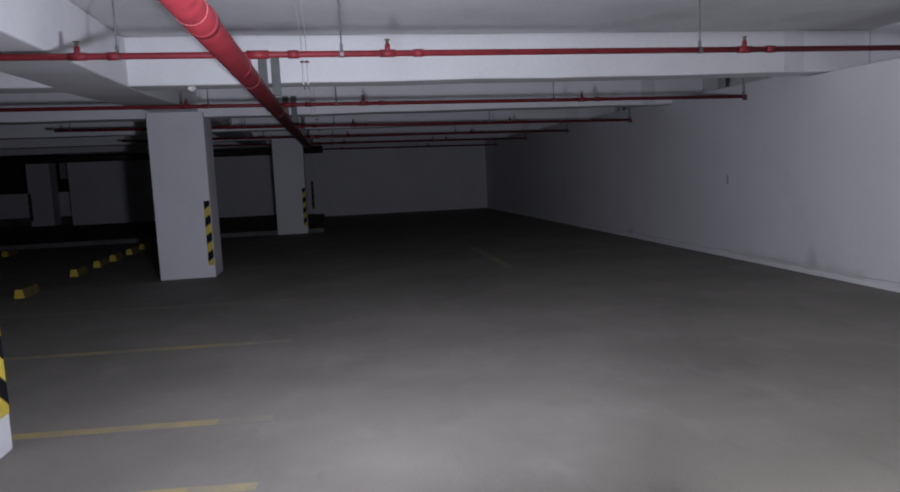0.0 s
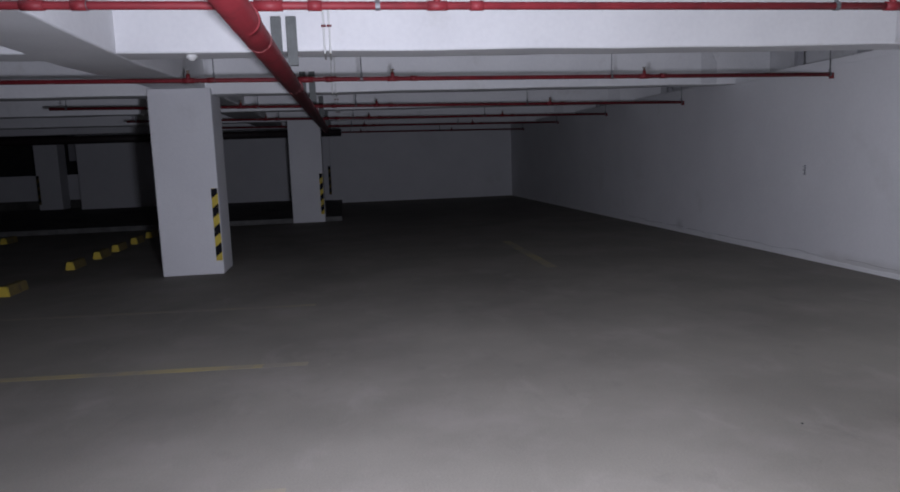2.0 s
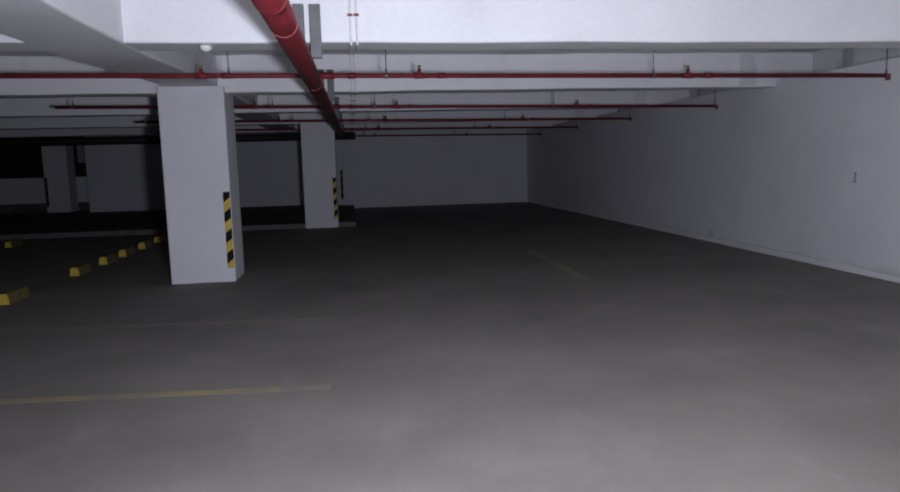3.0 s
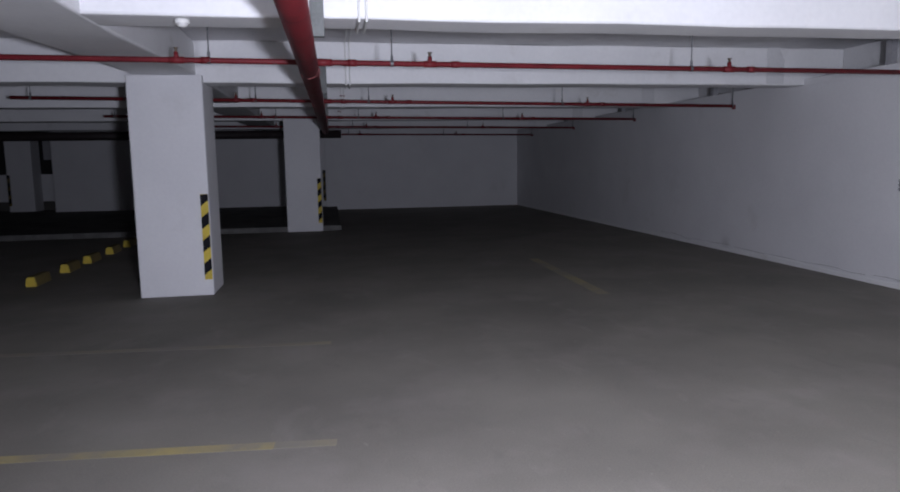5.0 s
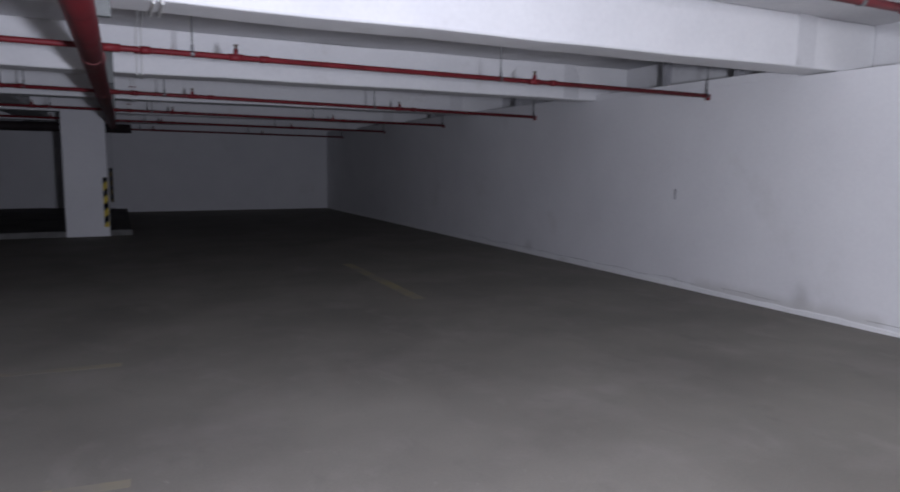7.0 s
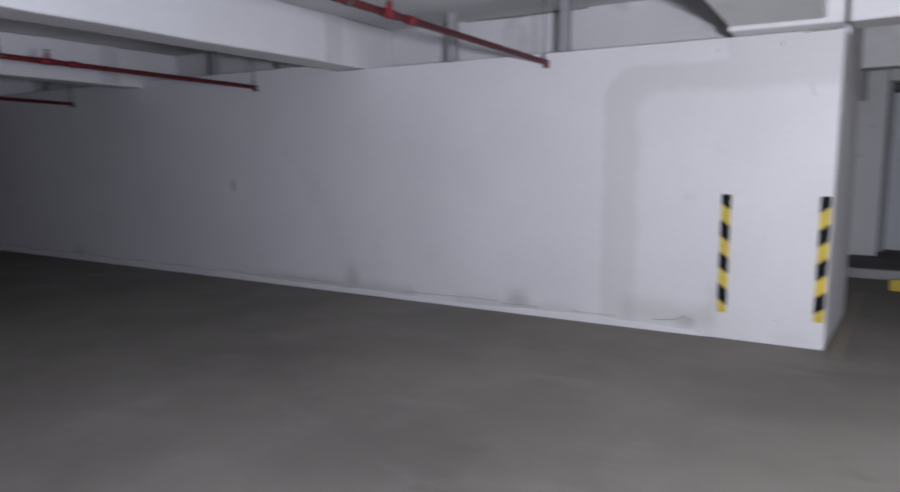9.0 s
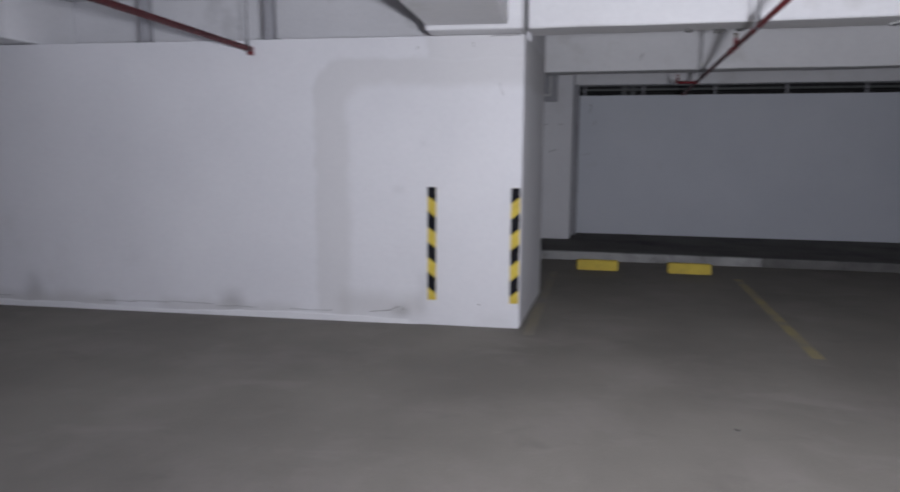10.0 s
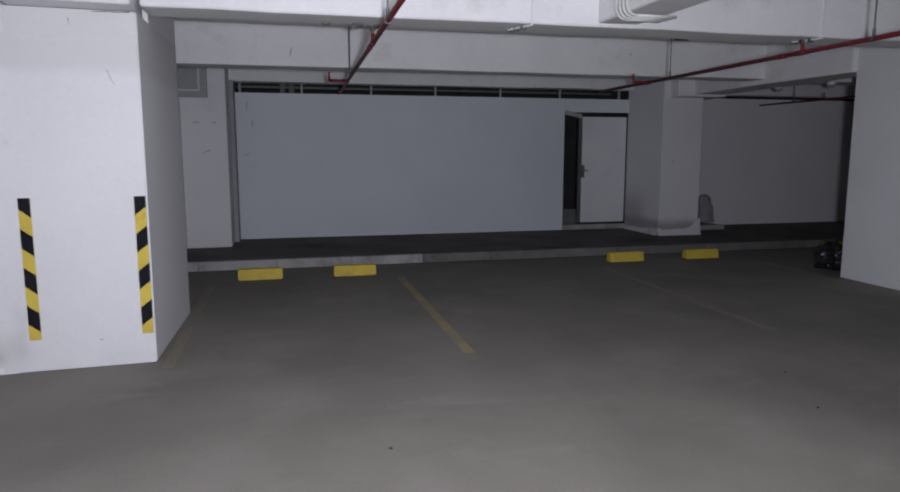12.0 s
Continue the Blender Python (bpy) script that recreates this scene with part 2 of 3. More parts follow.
# ---- mesh helpers ----
def add_box(bm, x0, x1, y0, y1, z0, z1, bevel=0.0):
    r = bmesh.ops.create_cube(bm, size=1)
    bmesh.ops.transform(bm, verts=r["verts"], matrix=Matrix.Translation(((x0 + x1) / 2, (y0 + y1) / 2, (z0 + z1) / 2)) @ Matrix.Diagonal((abs(x1 - x0), abs(y1 - y0), abs(z1 - z0), 1)))
    if bevel:
        edges = {e for v in r["verts"] for e in v.link_edges}
        bmesh.ops.bevel(bm, geom=list(edges), offset=bevel, segments=2, affect="EDGES", profile=0.5)


def box(x0, x1, y0, y1, z0, z1, bevel=0.0):
    bm = bmesh.new()
    add_box(bm, x0, x1, y0, y1, z0, z1, bevel)
    return bm


def add_rod(bm, a, b, r, r2=None, sides=14):
    a, b = Vector(a), Vector(b)
    d = b - a
    m = Matrix.Translation((a + b) / 2) @ d.to_track_quat("Z", "Y").to_matrix().to_4x4()
    bmesh.ops.create_cone(bm, cap_ends=True, segments=sides, radius1=r, radius2=r if r2 is None else r2, depth=d.length, matrix=m)


def rod(a, b, r, r2=None, sides=14):
    bm = bmesh.new()
    add_rod(bm, a, b, r, r2, sides)
    return bm


def add_ball(bm, place, r, squash=1.0, sides=12):
    bmesh.ops.create_uvsphere(bm, u_segments=sides, v_segments=sides // 2 + 1, radius=r, matrix=Matrix.Translation(place) @ Matrix.Diagonal((1, 1, squash, 1)))


def mesh_of(name, bm, mat, smooth=False):
    me = bpy.data.meshes.new(name)
    bm.to_mesh(me)
    bm.free()
    me.materials.append(mat)
    if smooth:
        for p in me.polygons:
            p.use_smooth = len(p.vertices) == 4 or len(p.vertices) == 3
    return me


def part(name, bm, mat, parent, label="", smooth=False):
    ob = new(name, mesh_of(name, bm, mat, smooth))
    ob.parent = parent
    return tagged(ob, label)


def thing(name, label, category, group="", place=(0, 0, 0)):
    ob = new(name)
    ob.location = place
    ob.empty_display_size = 0.1
    return tagged(ob, label, category, group)


def setting(name, bm, mat, label, category, smooth=False):
    return tagged(new(name, mesh_of(name, bm, mat, smooth)), label, category, kind="structure")


def wavy(bm, amount, scale):
    """Plaster that is not quite straight."""
    for v in bm.verts:
        v.co += noise.noise_vector(v.co * scale) * amount


def plaster_block(x0, x1, y0, y1, z0, z1, step=0.5, amount=0.006, bevel=0.012):
    """A long rendered block with slightly uneven edges."""
    bm = box(x0, x1, y0, y1, z0, z1, bevel)
    for axis, lo, hi in ((0, x0, x1), (1, y0, y1)):
        count = int((hi - lo) / step)
        for i in range(1, count):
            co = [0, 0, 0]
            no = [0, 0, 0]
            co[axis], no[axis] = lo + (hi - lo) * i / count, 1
            bmesh.ops.bisect_plane(bm, geom=bm.verts[:] + bm.edges[:] + bm.faces[:], plane_co=co, plane_no=no)
    wavy(bm, amount, 1.1)
    return bm


# ---- plan ----
WX = 6.28            # face of the long wall
END_Y = 2.94         # free end of the long wall
FAR_Y = 26.25
SLAB_Z, SOFFIT = 3.05, 2.55
KERB_Y, RAISE = 18.93, 0.11

setting("floor", box(-16, 14, -12, 34, -0.2, 0), FLOOR, "grey trowelled concrete parking floor with pale dusty stains", "floor")
setting("ceiling", box(-16, 14, -12, 34, SLAB_Z, SLAB_Z + 0.2), SLAB, "pale painted concrete ceiling slab", "ceiling")

def wall_with_pier():
    """The long wall and the deeper pier at its free end, in one piece."""
    bm = bmesh.new()
    outline = [(WX, END_Y), (7.83, END_Y - 0.13), (7.83, END_Y + 0.7), (WX + 0.24, END_Y + 0.7), (WX + 0.24, FAR_Y), (WX, FAR_Y)]
    low = bm.faces.new([bm.verts.new((x, y, 0)) for x, y in outline])
    ex = bmesh.ops.extrude_face_region(bm, geom=[low])
    for v in ex["geom"]:
        if isinstance(v, bmesh.types.BMVert):
            v.co.z = 2.54
    bmesh.ops.recalc_face_normals(bm, faces=bm.faces[:])
    bmesh.ops.bevel(bm, geom=bm.edges[:], offset=0.01, segments=2, affect="EDGES")
    for k in range(1, 50):
        bmesh.ops.bisect_plane(bm, geom=bm.verts[:] + bm.edges[:] + bm.faces[:], plane_co=(0, END_Y + 0.5 * k - 0.05, 0), plane_no=(0, 1, 0))
    wavy(bm, 0.005, 1.1)
    return bm


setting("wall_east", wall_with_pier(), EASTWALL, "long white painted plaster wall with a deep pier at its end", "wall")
def pier_head():
    """The pier goes on up to the slab behind the front beam of the bays."""
    bm = bmesh.new()
    low = bm.faces.new([bm.verts.new((x, y, 2.53)) for x, y in ((WX + 0.41, END_Y - 0.034), (7.828, END_Y - 0.128), (7.828, END_Y + 0.69), (WX + 0.41, END_Y + 0.69))])
    ex = bmesh.ops.extrude_face_region(bm, geom=[low])
    for v in ex["geom"]:
        if isinstance(v, bmesh.types.BMVert):
            v.co.z = SLAB_Z - 0.001
    bmesh.ops.recalc_face_normals(bm, faces=bm.faces[:])
    return bm


setting("wall_pier_head", pier_head(), WHITE, "white plastered head of the pier under the slab", "wall")
setting("wall_east_head", box(WX + 0.001, WX + 0.238, 8.0, FAR_Y, 2.54, 2.63), WHITE, "white plaster course on the wall head", "wall")
setting("wall_east_upper", box(WX + 0.62, WX + 0.8, END_Y + 0.8, FAR_Y + 0.2, 2.2, SLAB_Z), UPPER, "pale grey plaster wall set back above the white wall", "wall")
setting("wall_north", box(-0.41, WX + 0.5, FAR_Y, FAR_Y + 0.2, 0, SLAB_Z), WHITE, "plain white painted end wall", "wall")
setting("wall_north_recess", box(-9.27, -0.35, 27.2, 27.4, 0, SLAB_Z), WHITE, "white painted end wall behind the walkway", "wall")
setting("wall_west", box(-16.2, -16, -12, 34, 0, SLAB_Z), WHITE, "plain wall closing the garage", "wall")
setting("wall_north_pilaster", box(-2.25, -1.1, 27.14, 27.198, RAISE, SLAB_Z), WHITE, "slightly proud strip of the white end wall", "wall")
setting("wall_north_plinth", box(-15.9, -9.2, 28.5, 28.7, RAISE, 0.42), WALKWAY, "dark plinth under the low wall", "wall")
setting("wall_north_low", box(-15.9, -9.2, 28.49, 28.7, 0.42, 1.35), WHITE, "low white wall before a dark space", "wall")
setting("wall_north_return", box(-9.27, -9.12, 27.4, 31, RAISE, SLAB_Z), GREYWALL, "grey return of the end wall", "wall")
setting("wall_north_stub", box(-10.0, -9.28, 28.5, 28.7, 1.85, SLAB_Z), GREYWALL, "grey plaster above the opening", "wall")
# Dark sheet: its colour supplies the unlit depth behind the low wall.
setting("wall_north_dark", box(-16, -10.2, 31, 31.2, 0, SLAB_Z), DARK, "near-black sheet standing in for the unlit space at the back", "wall")
setting("wall_south", box(-16, 14, -12.2, -12, 0, SLAB_Z), WHITE, "plain wall closing the garage", "wall")

# walkways behind the bays, a step above the floor
setting("walkway_north", box(-15.9, -0.06, KERB_Y + 0.1, 31, 0, RAISE), WALKWAY, "dark raised concrete walkway at the back", "walkway")


def kerb_run(name, along, start, end, at):
    """Kerb stones laid end to end, each a piece of its own."""
    ob = new(name)
    tagged(ob, "low grey concrete kerb stones edging the walkway", "kerb", kind="structure")
    length, p = 1.0, start
    while p < end - 0.05:
        q = min(p + length, end)
        d = random.uniform(-0.004, 0.004)
        bm = box(at + d, at + 0.1, p + 0.0015, q - 0.0015, 0, RAISE + 0.012, 0.008) if along == "y" else box(p + 0.0015, q - 0.0015, at + d, at + 0.1, 0, RAISE + 0.012, 0.012)
        part("kerb_stone", bm, KERB if along == "y" and p > 0 else KERB_DIRTY, ob)
        p = q
    return ob


kerb_run("kerb_north", "x", -15.9, -0.04, KERB_Y)

# ---- beams ----
def beam(name, *b):
    return setting(name, plaster_block(*b, 0.45, 0.013, 0.02), BEAM, "white painted concrete ceiling beam with uneven edges", "beam")


CROSS = [7.58, 11.42, 15.25, 19.05, 22.9]
for i, y in enumerate(CROSS):
    beam("beam_cross_%d" % (i + 1), -15.9, WX + 0.61, y, y + 0.4, SOFFIT + (0.02 if i > 1 else 0), SLAB_Z)
beam("beam_cross_0", -15.9, WX - 0.24, 3.06, 3.74, SOFFIT + 0.03, SLAB_Z)
west = plaster_block(-2.5, -1.78, -8.9, 27.0, SOFFIT - 0.006, SLAB_Z - 0.01, 0.45, 0.013, 0.02)
for v in west.verts:
    if v.co.z < 2.75:
        v.co.z += 0.095 * min(max((v.co.y - 8.1) / 3.0, 0), 1)
setting("beam_long_west", west, BEAM, "white painted main beam running along the columns", "beam")
beam("beam_wall_head", WX - 0.235, WX + 0.4, END_Y + 0.003, 3.745, SOFFIT - 0.005, SLAB_Z)

# ---- columns ----
def guard(parent, x, y, z0, z1, facing, width=0.1, lean=1, paint=None):
    """A hazard strip with four slanting black bands on yellow. facing: 'y' looks to -y, 'x' to -x, 'east' to +x. lean: the way the bands slant."""
    out = -1 if facing == "x" else 1
    strip = part("corner_guard", box(x, x + width, y - 0.006, y, z0, z1) if facing == "y" else box(x, x + 0.006 * out, y, y + width, z0, z1), paint or YELLOW, parent, "black and yellow striped hazard strip")
    pitch = (z1 - z0) / 3.72
    slant = width * 0.8 * lean
    for i in range(4):
        top = z1 - i * pitch + 0.03
        bm = bmesh.new()
        vs = []
        for u, z in ((0, top + slant / 2), (width, top - slant / 2), (width, top - slant / 2 - pitch * 0.5), (0, top + slant / 2 - pitch * 0.5)):
            z = min(max(z, z0), z1)
            vs.append(bm.verts.new((x + u, y - 0.0085, z) if facing == "y" else (x + 0.0085 * out, y + u, z)))
        f = bm.faces.new(vs)
        ex = bmesh.ops.extrude_face_region(bm, geom=[f])
        for g in ex["geom"]:
            if isinstance(g, bmesh.types.BMVert):
                g.co += Vector((0, 0.002, 0)) if facing == "y" else Vector((-0.002 * out, 0, 0))
        bmesh.ops.recalc_face_normals(bm, faces=bm.faces[:])
        part("stripe", bm, BLACK, strip)


def column(name, x0, x1, y0, y1, z0=0.0, stripe=True, top=SOFFIT + 0.085, paint=None):
    ob = setting(name, plaster_block(x0, x1, y0, y1, z0, top, 0.4, 0.004, 0.016), WHITE, "square white painted concrete column", "column")
    if stripe:
        guard(ob, x1 - 0.097, y0 - 0.006, z0 + 0.2, z0 + 1.235, "y", 0.088, -1, paint)
    return ob


column("column_1", -2.55, -1.7, 11.31, 12.05)
column("column_2", -1.275, -0.465, 18.885, 19.6)
column("column_0", -2.6, -1.78, 3.55, 4.34)
# Hazard strips of columns 3 and 4 have their dimness put into the paint.
column("column_3", -0.95, -0.415, 26.4, 27.13, RAISE, paint=YELLOW_SHADED_GRIMY)
column("column_4", -10.9, -10.1, 27.75, 28.45, RAISE, False)
guard(bpy.data.objects["column_4"], -10.895, 27.744, RAISE + 0.2, RAISE + 1.235, "y", 0.088, -1, YELLOW_SHADED_GRIMY)
guard(bpy.data.objects["column_0"], -1.774, 4.21, 0.235, 1.245, "east", 0.1, 1)
guard(bpy.data.objects["wall_east"], WX - 0.006, END_Y + 0.01, 0.23, 1.25, "x", 0.077)
guard(bpy.data.objects["wall_east"], WX - 0.006, END_Y + 0.75, 0.235, 1.25, "x", 0.075, -1)

# ---- red sprinkler pipes ----
def sprinkler_line(y, x0, x1, level, heads, hangers, r=0.024, tail=True, fall=0.0):
    ob = thing("sprinkler_pipe", "red painted sprinkler pipe hung under the ceiling", "pipe", "sprinkler pipes")
    part("pipe", rod((x0, y, level - fall * x0), (x1, y, level - fall * x1), r), RED, ob, smooth=True)
    for x in heads:
        z = level - fall * x
        tee = bmesh.new()
        add_rod(tee, (x - 0.06, y, z), (x + 0.06, y, z), r * 1.22)
        add_rod(tee, (x, y, z), (x, y, z + 0.07), r * 0.95, r * 0.8)
        t = part("tee_fitting", tee, RED, ob, smooth=True)
        head = bmesh.new()
        add_rod(head, (x, y, z + 0.07), (x, y, z + 0.1), 0.012)
        add_rod(head, (x, y, z + 0.1), (x, y, z + 0.106), 0.022)
        part("sprinkler_head", head, BRASS, t)
        cpl = bmesh.new()
        add_rod(cpl, (x + 0.2, y, z), (x + 0.28, y, z), r * 1.25)
        part("coupling", cpl, RED, ob, smooth=True)
    if x0 < -0.5 and r > 0.02:
        for a, b, k in ((-0.36, -0.2, 1.35), (-0.06, 0.02, 1.3)):
            part("coupling", rod((a, y, level - fall * a), (b, y, level - fall * b), r * k), RED, ob, smooth=True)
    for x in hangers:
        z = level - fall * x
        h = part("hanger_rod", rod((x, y, z + r), (x, y, SLAB_Z), 0.006, sides=8), STEEL, ob)
        cl = bmesh.new()
        add_rod(cl, (x - 0.014, y, z), (x + 0.014, y, z), r * 1.2)
        add_rod(cl, (x, y, z + r), (x, y, z + 0.075), 0.012)
        part("clamp", cl, STEEL, h)
    if tail:
        z = level - fall * x1
        part("end_elbow", rod((x1 - 0.005, y, z - 0.05), (x1 - 0.005, y, z + 0.02), r * 1.15), RED, ob)
    return ob


LINES = [(5.36, -9.0, 6.23, 2.468, 0.003), (9.13, -9.0, 6.2, 2.475, 0.008), (12.95, -4.45, 6.2, 2.466, 0.0125), (16.6, -4.38, 6.2, 2.473, 0.01), (20.3, -4.4, 6.2, 2.479, 0.01), (24.1, -4.4, 6.2, 2.448, 0.01)]
for y, x0, x1, z, fall in LINES:
    heads = [x for x in (-7.5, -4.5, -1.53, 0.69, 3.71) if x > x0 + 0.2]
    hangers = [x for x in (-8.0, -4.2, -1.26, 0.34, 3.3, 6.17) if x > x0 + 0.1]
    sprinkler_line(y, x0, x1, z, heads, hangers, fall=fall)

# the thick main runs the length of the aisle and turns west at its end
main = thing("fire_main_pipe", "thick red painted fire main under the beams", "pipe")
part("pipe", rod((-0.475, -6, 2.4), (-0.34, 20.2, 2.36), 0.082, sides=28), RED, main, smooth=True)
part("cross_pipe", rod((0.05, 20.25, 2.3), (-12, 20.25, 2.3), 0.1, sides=20), DARKPIPE, main, smooth=True)
for y in (-1.5, 3.85, 5.36, 9.13, 12.95, 16.6):
    col = part("grooved_coupling", rod((-0.475 + 0.00515 * (y + 6), y - 0.04, 2.39), (-0.475 + 0.00515 * (y + 6), y + 0.04, 2.39), 0.089, sides=24), RED, main, smooth=True)
    if y > 5:
        part("branch_riser", rod((-0.43, y, 2.4), (-0.43, y, 2.49), 0.035), RED, main, smooth=True)
for y in (5.95, 8.8, 11.7):
    part("joint_ring", rod((-0.475 + 0.00515 * (y + 6), y, 2.4 - 0.0015 * (y + 6)), (-0.475 + 0.00515 * (y + 6), y + 0.009, 2.4 - 0.0015 * (y + 6)), 0.0845, sides=24), RING, main, "thin pale red joint ring", smooth=True)
part("pipe_band", rod((-0.426, 3.55, 2.386), (-0.426, 3.562, 2.386), 0.0845, sides=24), RING, main, "thin pale band", smooth=True)


def pipe_bracket(y):
    ob = thing("pipe_bracket", "pair of grey steel channels fixed to the beam", "bracket", "pipe brackets")
    for x in (-0.43, -0.3):
        part("channel", box(x - 0.044, x + 0.044, y - 0.06, y - 0.002, 2.42, 2.84, 0.004), GREY, ob)


for y in CROSS:
    pipe_bracket(y)


def conduit_pair(x):
    for k in (0, 0.05):
        ob = thing("cable_conduit", "thin white cable conduit clipped along ceiling and beams", "conduit", "cable conduits")
        for i, y in enumerate(CROSS[:4]):
            before = 3.74 if i == 0 else CROSS[i - 1] + 0.4
            z = SOFFIT + (0.02 if i > 1 else 0)
            part("tube", rod((x + k, before, SLAB_Z - 0.013), (x + k, y - 0.014, SLAB_Z - 0.013), 0.009, sides=8), PLASTIC, ob)
            part("tube", rod((x + k, y - 0.016, SLAB_Z), (x + k, y - 0.016, z - 0.02), 0.009, sides=8), PLASTIC, ob)
            part("tube", rod((x + k, y - 0.02, z - 0.016), (x + k, y + 0.42, z - 0.016), 0.009, sides=8), PLASTIC, ob)
            part("tube", rod((x + k, y + 0.416, z - 0.02), (x + k, y + 0.416, SLAB_Z), 0.009, sides=8), PLASTIC, ob)
            part("clip", box(x + k - 0.02, x + k + 0.02, y - 0.03, y - 0.004, 2.755, 2.772), RED, ob, "small red clip")


conduit_pair(-0.02)


def dome(x, y, z):
    ob = thing("ceiling_camera", "small white dome camera under the beam", "camera")
    part("base", rod((x, y, z), (x, y, z - 0.03), 0.05, sides=20), PLASTIC, ob, smooth=True)
    bm = bmesh.new()
    add_ball(bm, (x, y, z - 0.025), 0.038, 0.7, 16)
    part("dome_cover", bm, PLASTIC, ob, smooth=True)


dome(-1.19, 7.7, SOFFIT - 0.004)

# sprinkler branches in the bays
def bay_branch(y, x0, x1, bend, z, heads, hangers, arm, pivot):
    """A thin branch, a touch more askew than the beams, with a short side arm and its sprinkler head."""
    ob = sprinkler_line(y, x0, x1, z, heads, hangers, 0.019, False)
    part("end_arm", rod((bend, y, z), (bend, y + arm, z), 0.018), RED, ob, smooth=True)
    part("arm_tee", rod((bend - 0.05, y, z), (bend + 0.05, y, z), 0.025), RED, ob, smooth=True)
    h = bmesh.new()
    add_rod(h, (bend, y + arm, z - 0.01), (bend, y + arm, z + 0.06), 0.015)
    add_rod(h, (bend, y + arm, z + 0.06), (bend, y + arm, z + 0.09), 0.009)
    add_rod(h, (bend, y + arm, z + 0.09), (bend, y + arm, z + 0.095), 0.018)
    part("sprinkler_head", h, RED, ob)
    part("end_cap", rod((x1 - 0.03, y, z), (x1 + 0.01, y, z), 0.024), RED, ob, smooth=True)
    ob.matrix_basis = Matrix.Translation((pivot, y, 0)) @ pose(0, 0, 0, 0, 0, -1.43) @ Matrix.Translation((-pivot, -y, 0))


# ---- floor markings ----
def marking(x0, x1, y0, y1, mat, label, tilt=0.0, pivot=0.0):
    """A painted line; tilt turns it about the point of its middle line at x = pivot."""
    y = (y0 + y1) / 2
    bm = box(x0 - pivot, x1 - pivot, y0 - y, y1 - y, 0.0004, 0.0016)
    ob = new("floor_line", mesh_of("floor_line", bm, mat))
    ob.matrix_basis = pose(pivot, y, 0, 0, 0, tilt)
    return tagged(ob, label, "floor marking", "parking lines", "structure")


for y, m in ((3.455, LINE_FRESH), (4.45, LINE_FRESH), (6.56, LINE_FRESH), (8.76, LINE_WORN)):
    if m is not LINE_WORN:
        marking(-0.62, -0.27, y - 0.046, y + 0.046, LINE_WORN if y > 4 else LINE_MID, "rubbed away end of a yellow parking line", -4.5, -0.62)
    marking(-2.9 if y < 5 else -4.0, -0.3 if m is LINE_WORN else -0.62, y - 0.048, y + 0.048, m, "worn yellow parking bay line on the concrete", -4.5, -0.62)
marking(2.82, 2.97, 10.2, 13.2, LINE_MID, "faded yellow line along the aisle", -1.0, 2.9)


# ---- wheel stops ----
def wheel_stop(dusty=False):
    ob = thing("wheel_stop", "dusty yellow wheel stop on the floor, flanks darkened by grime and painted shade" if dusty else "yellow painted concrete wheel stop on the floor", "wheel stop", "wheel stops")
    bm = bmesh.new()
    prof = [(-0.075, 0), (0.075, 0), (0.05, 0.13), (-0.05, 0.13)]
    ends = [[bm.verts.new((x, y, z)) for x, z in prof] for y in (-0.265, 0.265)]
    bm.faces.new(ends[0])
    bm.faces.new(ends[1][::-1])
    for i in range(4):
        j = (i + 1) % 4
        bm.faces.new((ends[0][j], ends[0][i], ends[1][i], ends[1][j]))
    bmesh.ops.recalc_face_normals(bm, faces=bm.faces[:])
    bmesh.ops.bevel(bm, geom=bm.edges[:], offset=0.01, segments=2, affect="EDGES")
    # All but the end faces go darker: grime and painted shade, picked by facing.
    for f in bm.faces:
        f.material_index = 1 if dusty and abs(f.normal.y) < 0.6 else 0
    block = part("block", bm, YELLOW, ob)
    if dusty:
        block.data.materials.append(YELLOW_SHADED_GRIMY)
    return ob


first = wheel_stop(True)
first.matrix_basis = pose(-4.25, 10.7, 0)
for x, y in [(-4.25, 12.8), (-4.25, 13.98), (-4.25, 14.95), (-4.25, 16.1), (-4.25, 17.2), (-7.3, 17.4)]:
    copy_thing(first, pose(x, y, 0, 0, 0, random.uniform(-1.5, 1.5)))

# ---- wall and ceiling details ----
def skirting():
    """A slightly proud mortar band along the foot of the long wall, with an uneven top."""
    bm = bmesh.new()
    n = 180
    rows = []
    for i in range(n + 1):
        y = 3.85 + (FAR_Y - 3.85) * i / n
        h = 0.062 + 0.055 * noise.noise(Vector((0, y * 0.55, 3))) + 0.016 * noise.noise(Vector((4, y * 4, 1)))
        d = (0.009 + 0.008 * noise.noise(Vector((2, y * 1.7, 0)))) * min(1, (y - 3.8) / 0.7)
        rows.append([bm.verts.new(c) for c in ((WX - d, y, 0), (WX - d, y, h - 0.012), (WX - d + 0.008, y, h), (WX + 0.01, y, h))])
    for a, b in zip(rows, rows[1:]):
        for k in range(3):
            bm.faces.new((a[k], b[k], b[k + 1], a[k + 1]))
    bmesh.ops.recalc_face_normals(bm, faces=bm.faces[:])
    setting("baseboard", bm, BEAM, "uneven white mortar band at the foot of the wall", "baseboard")


skirting()


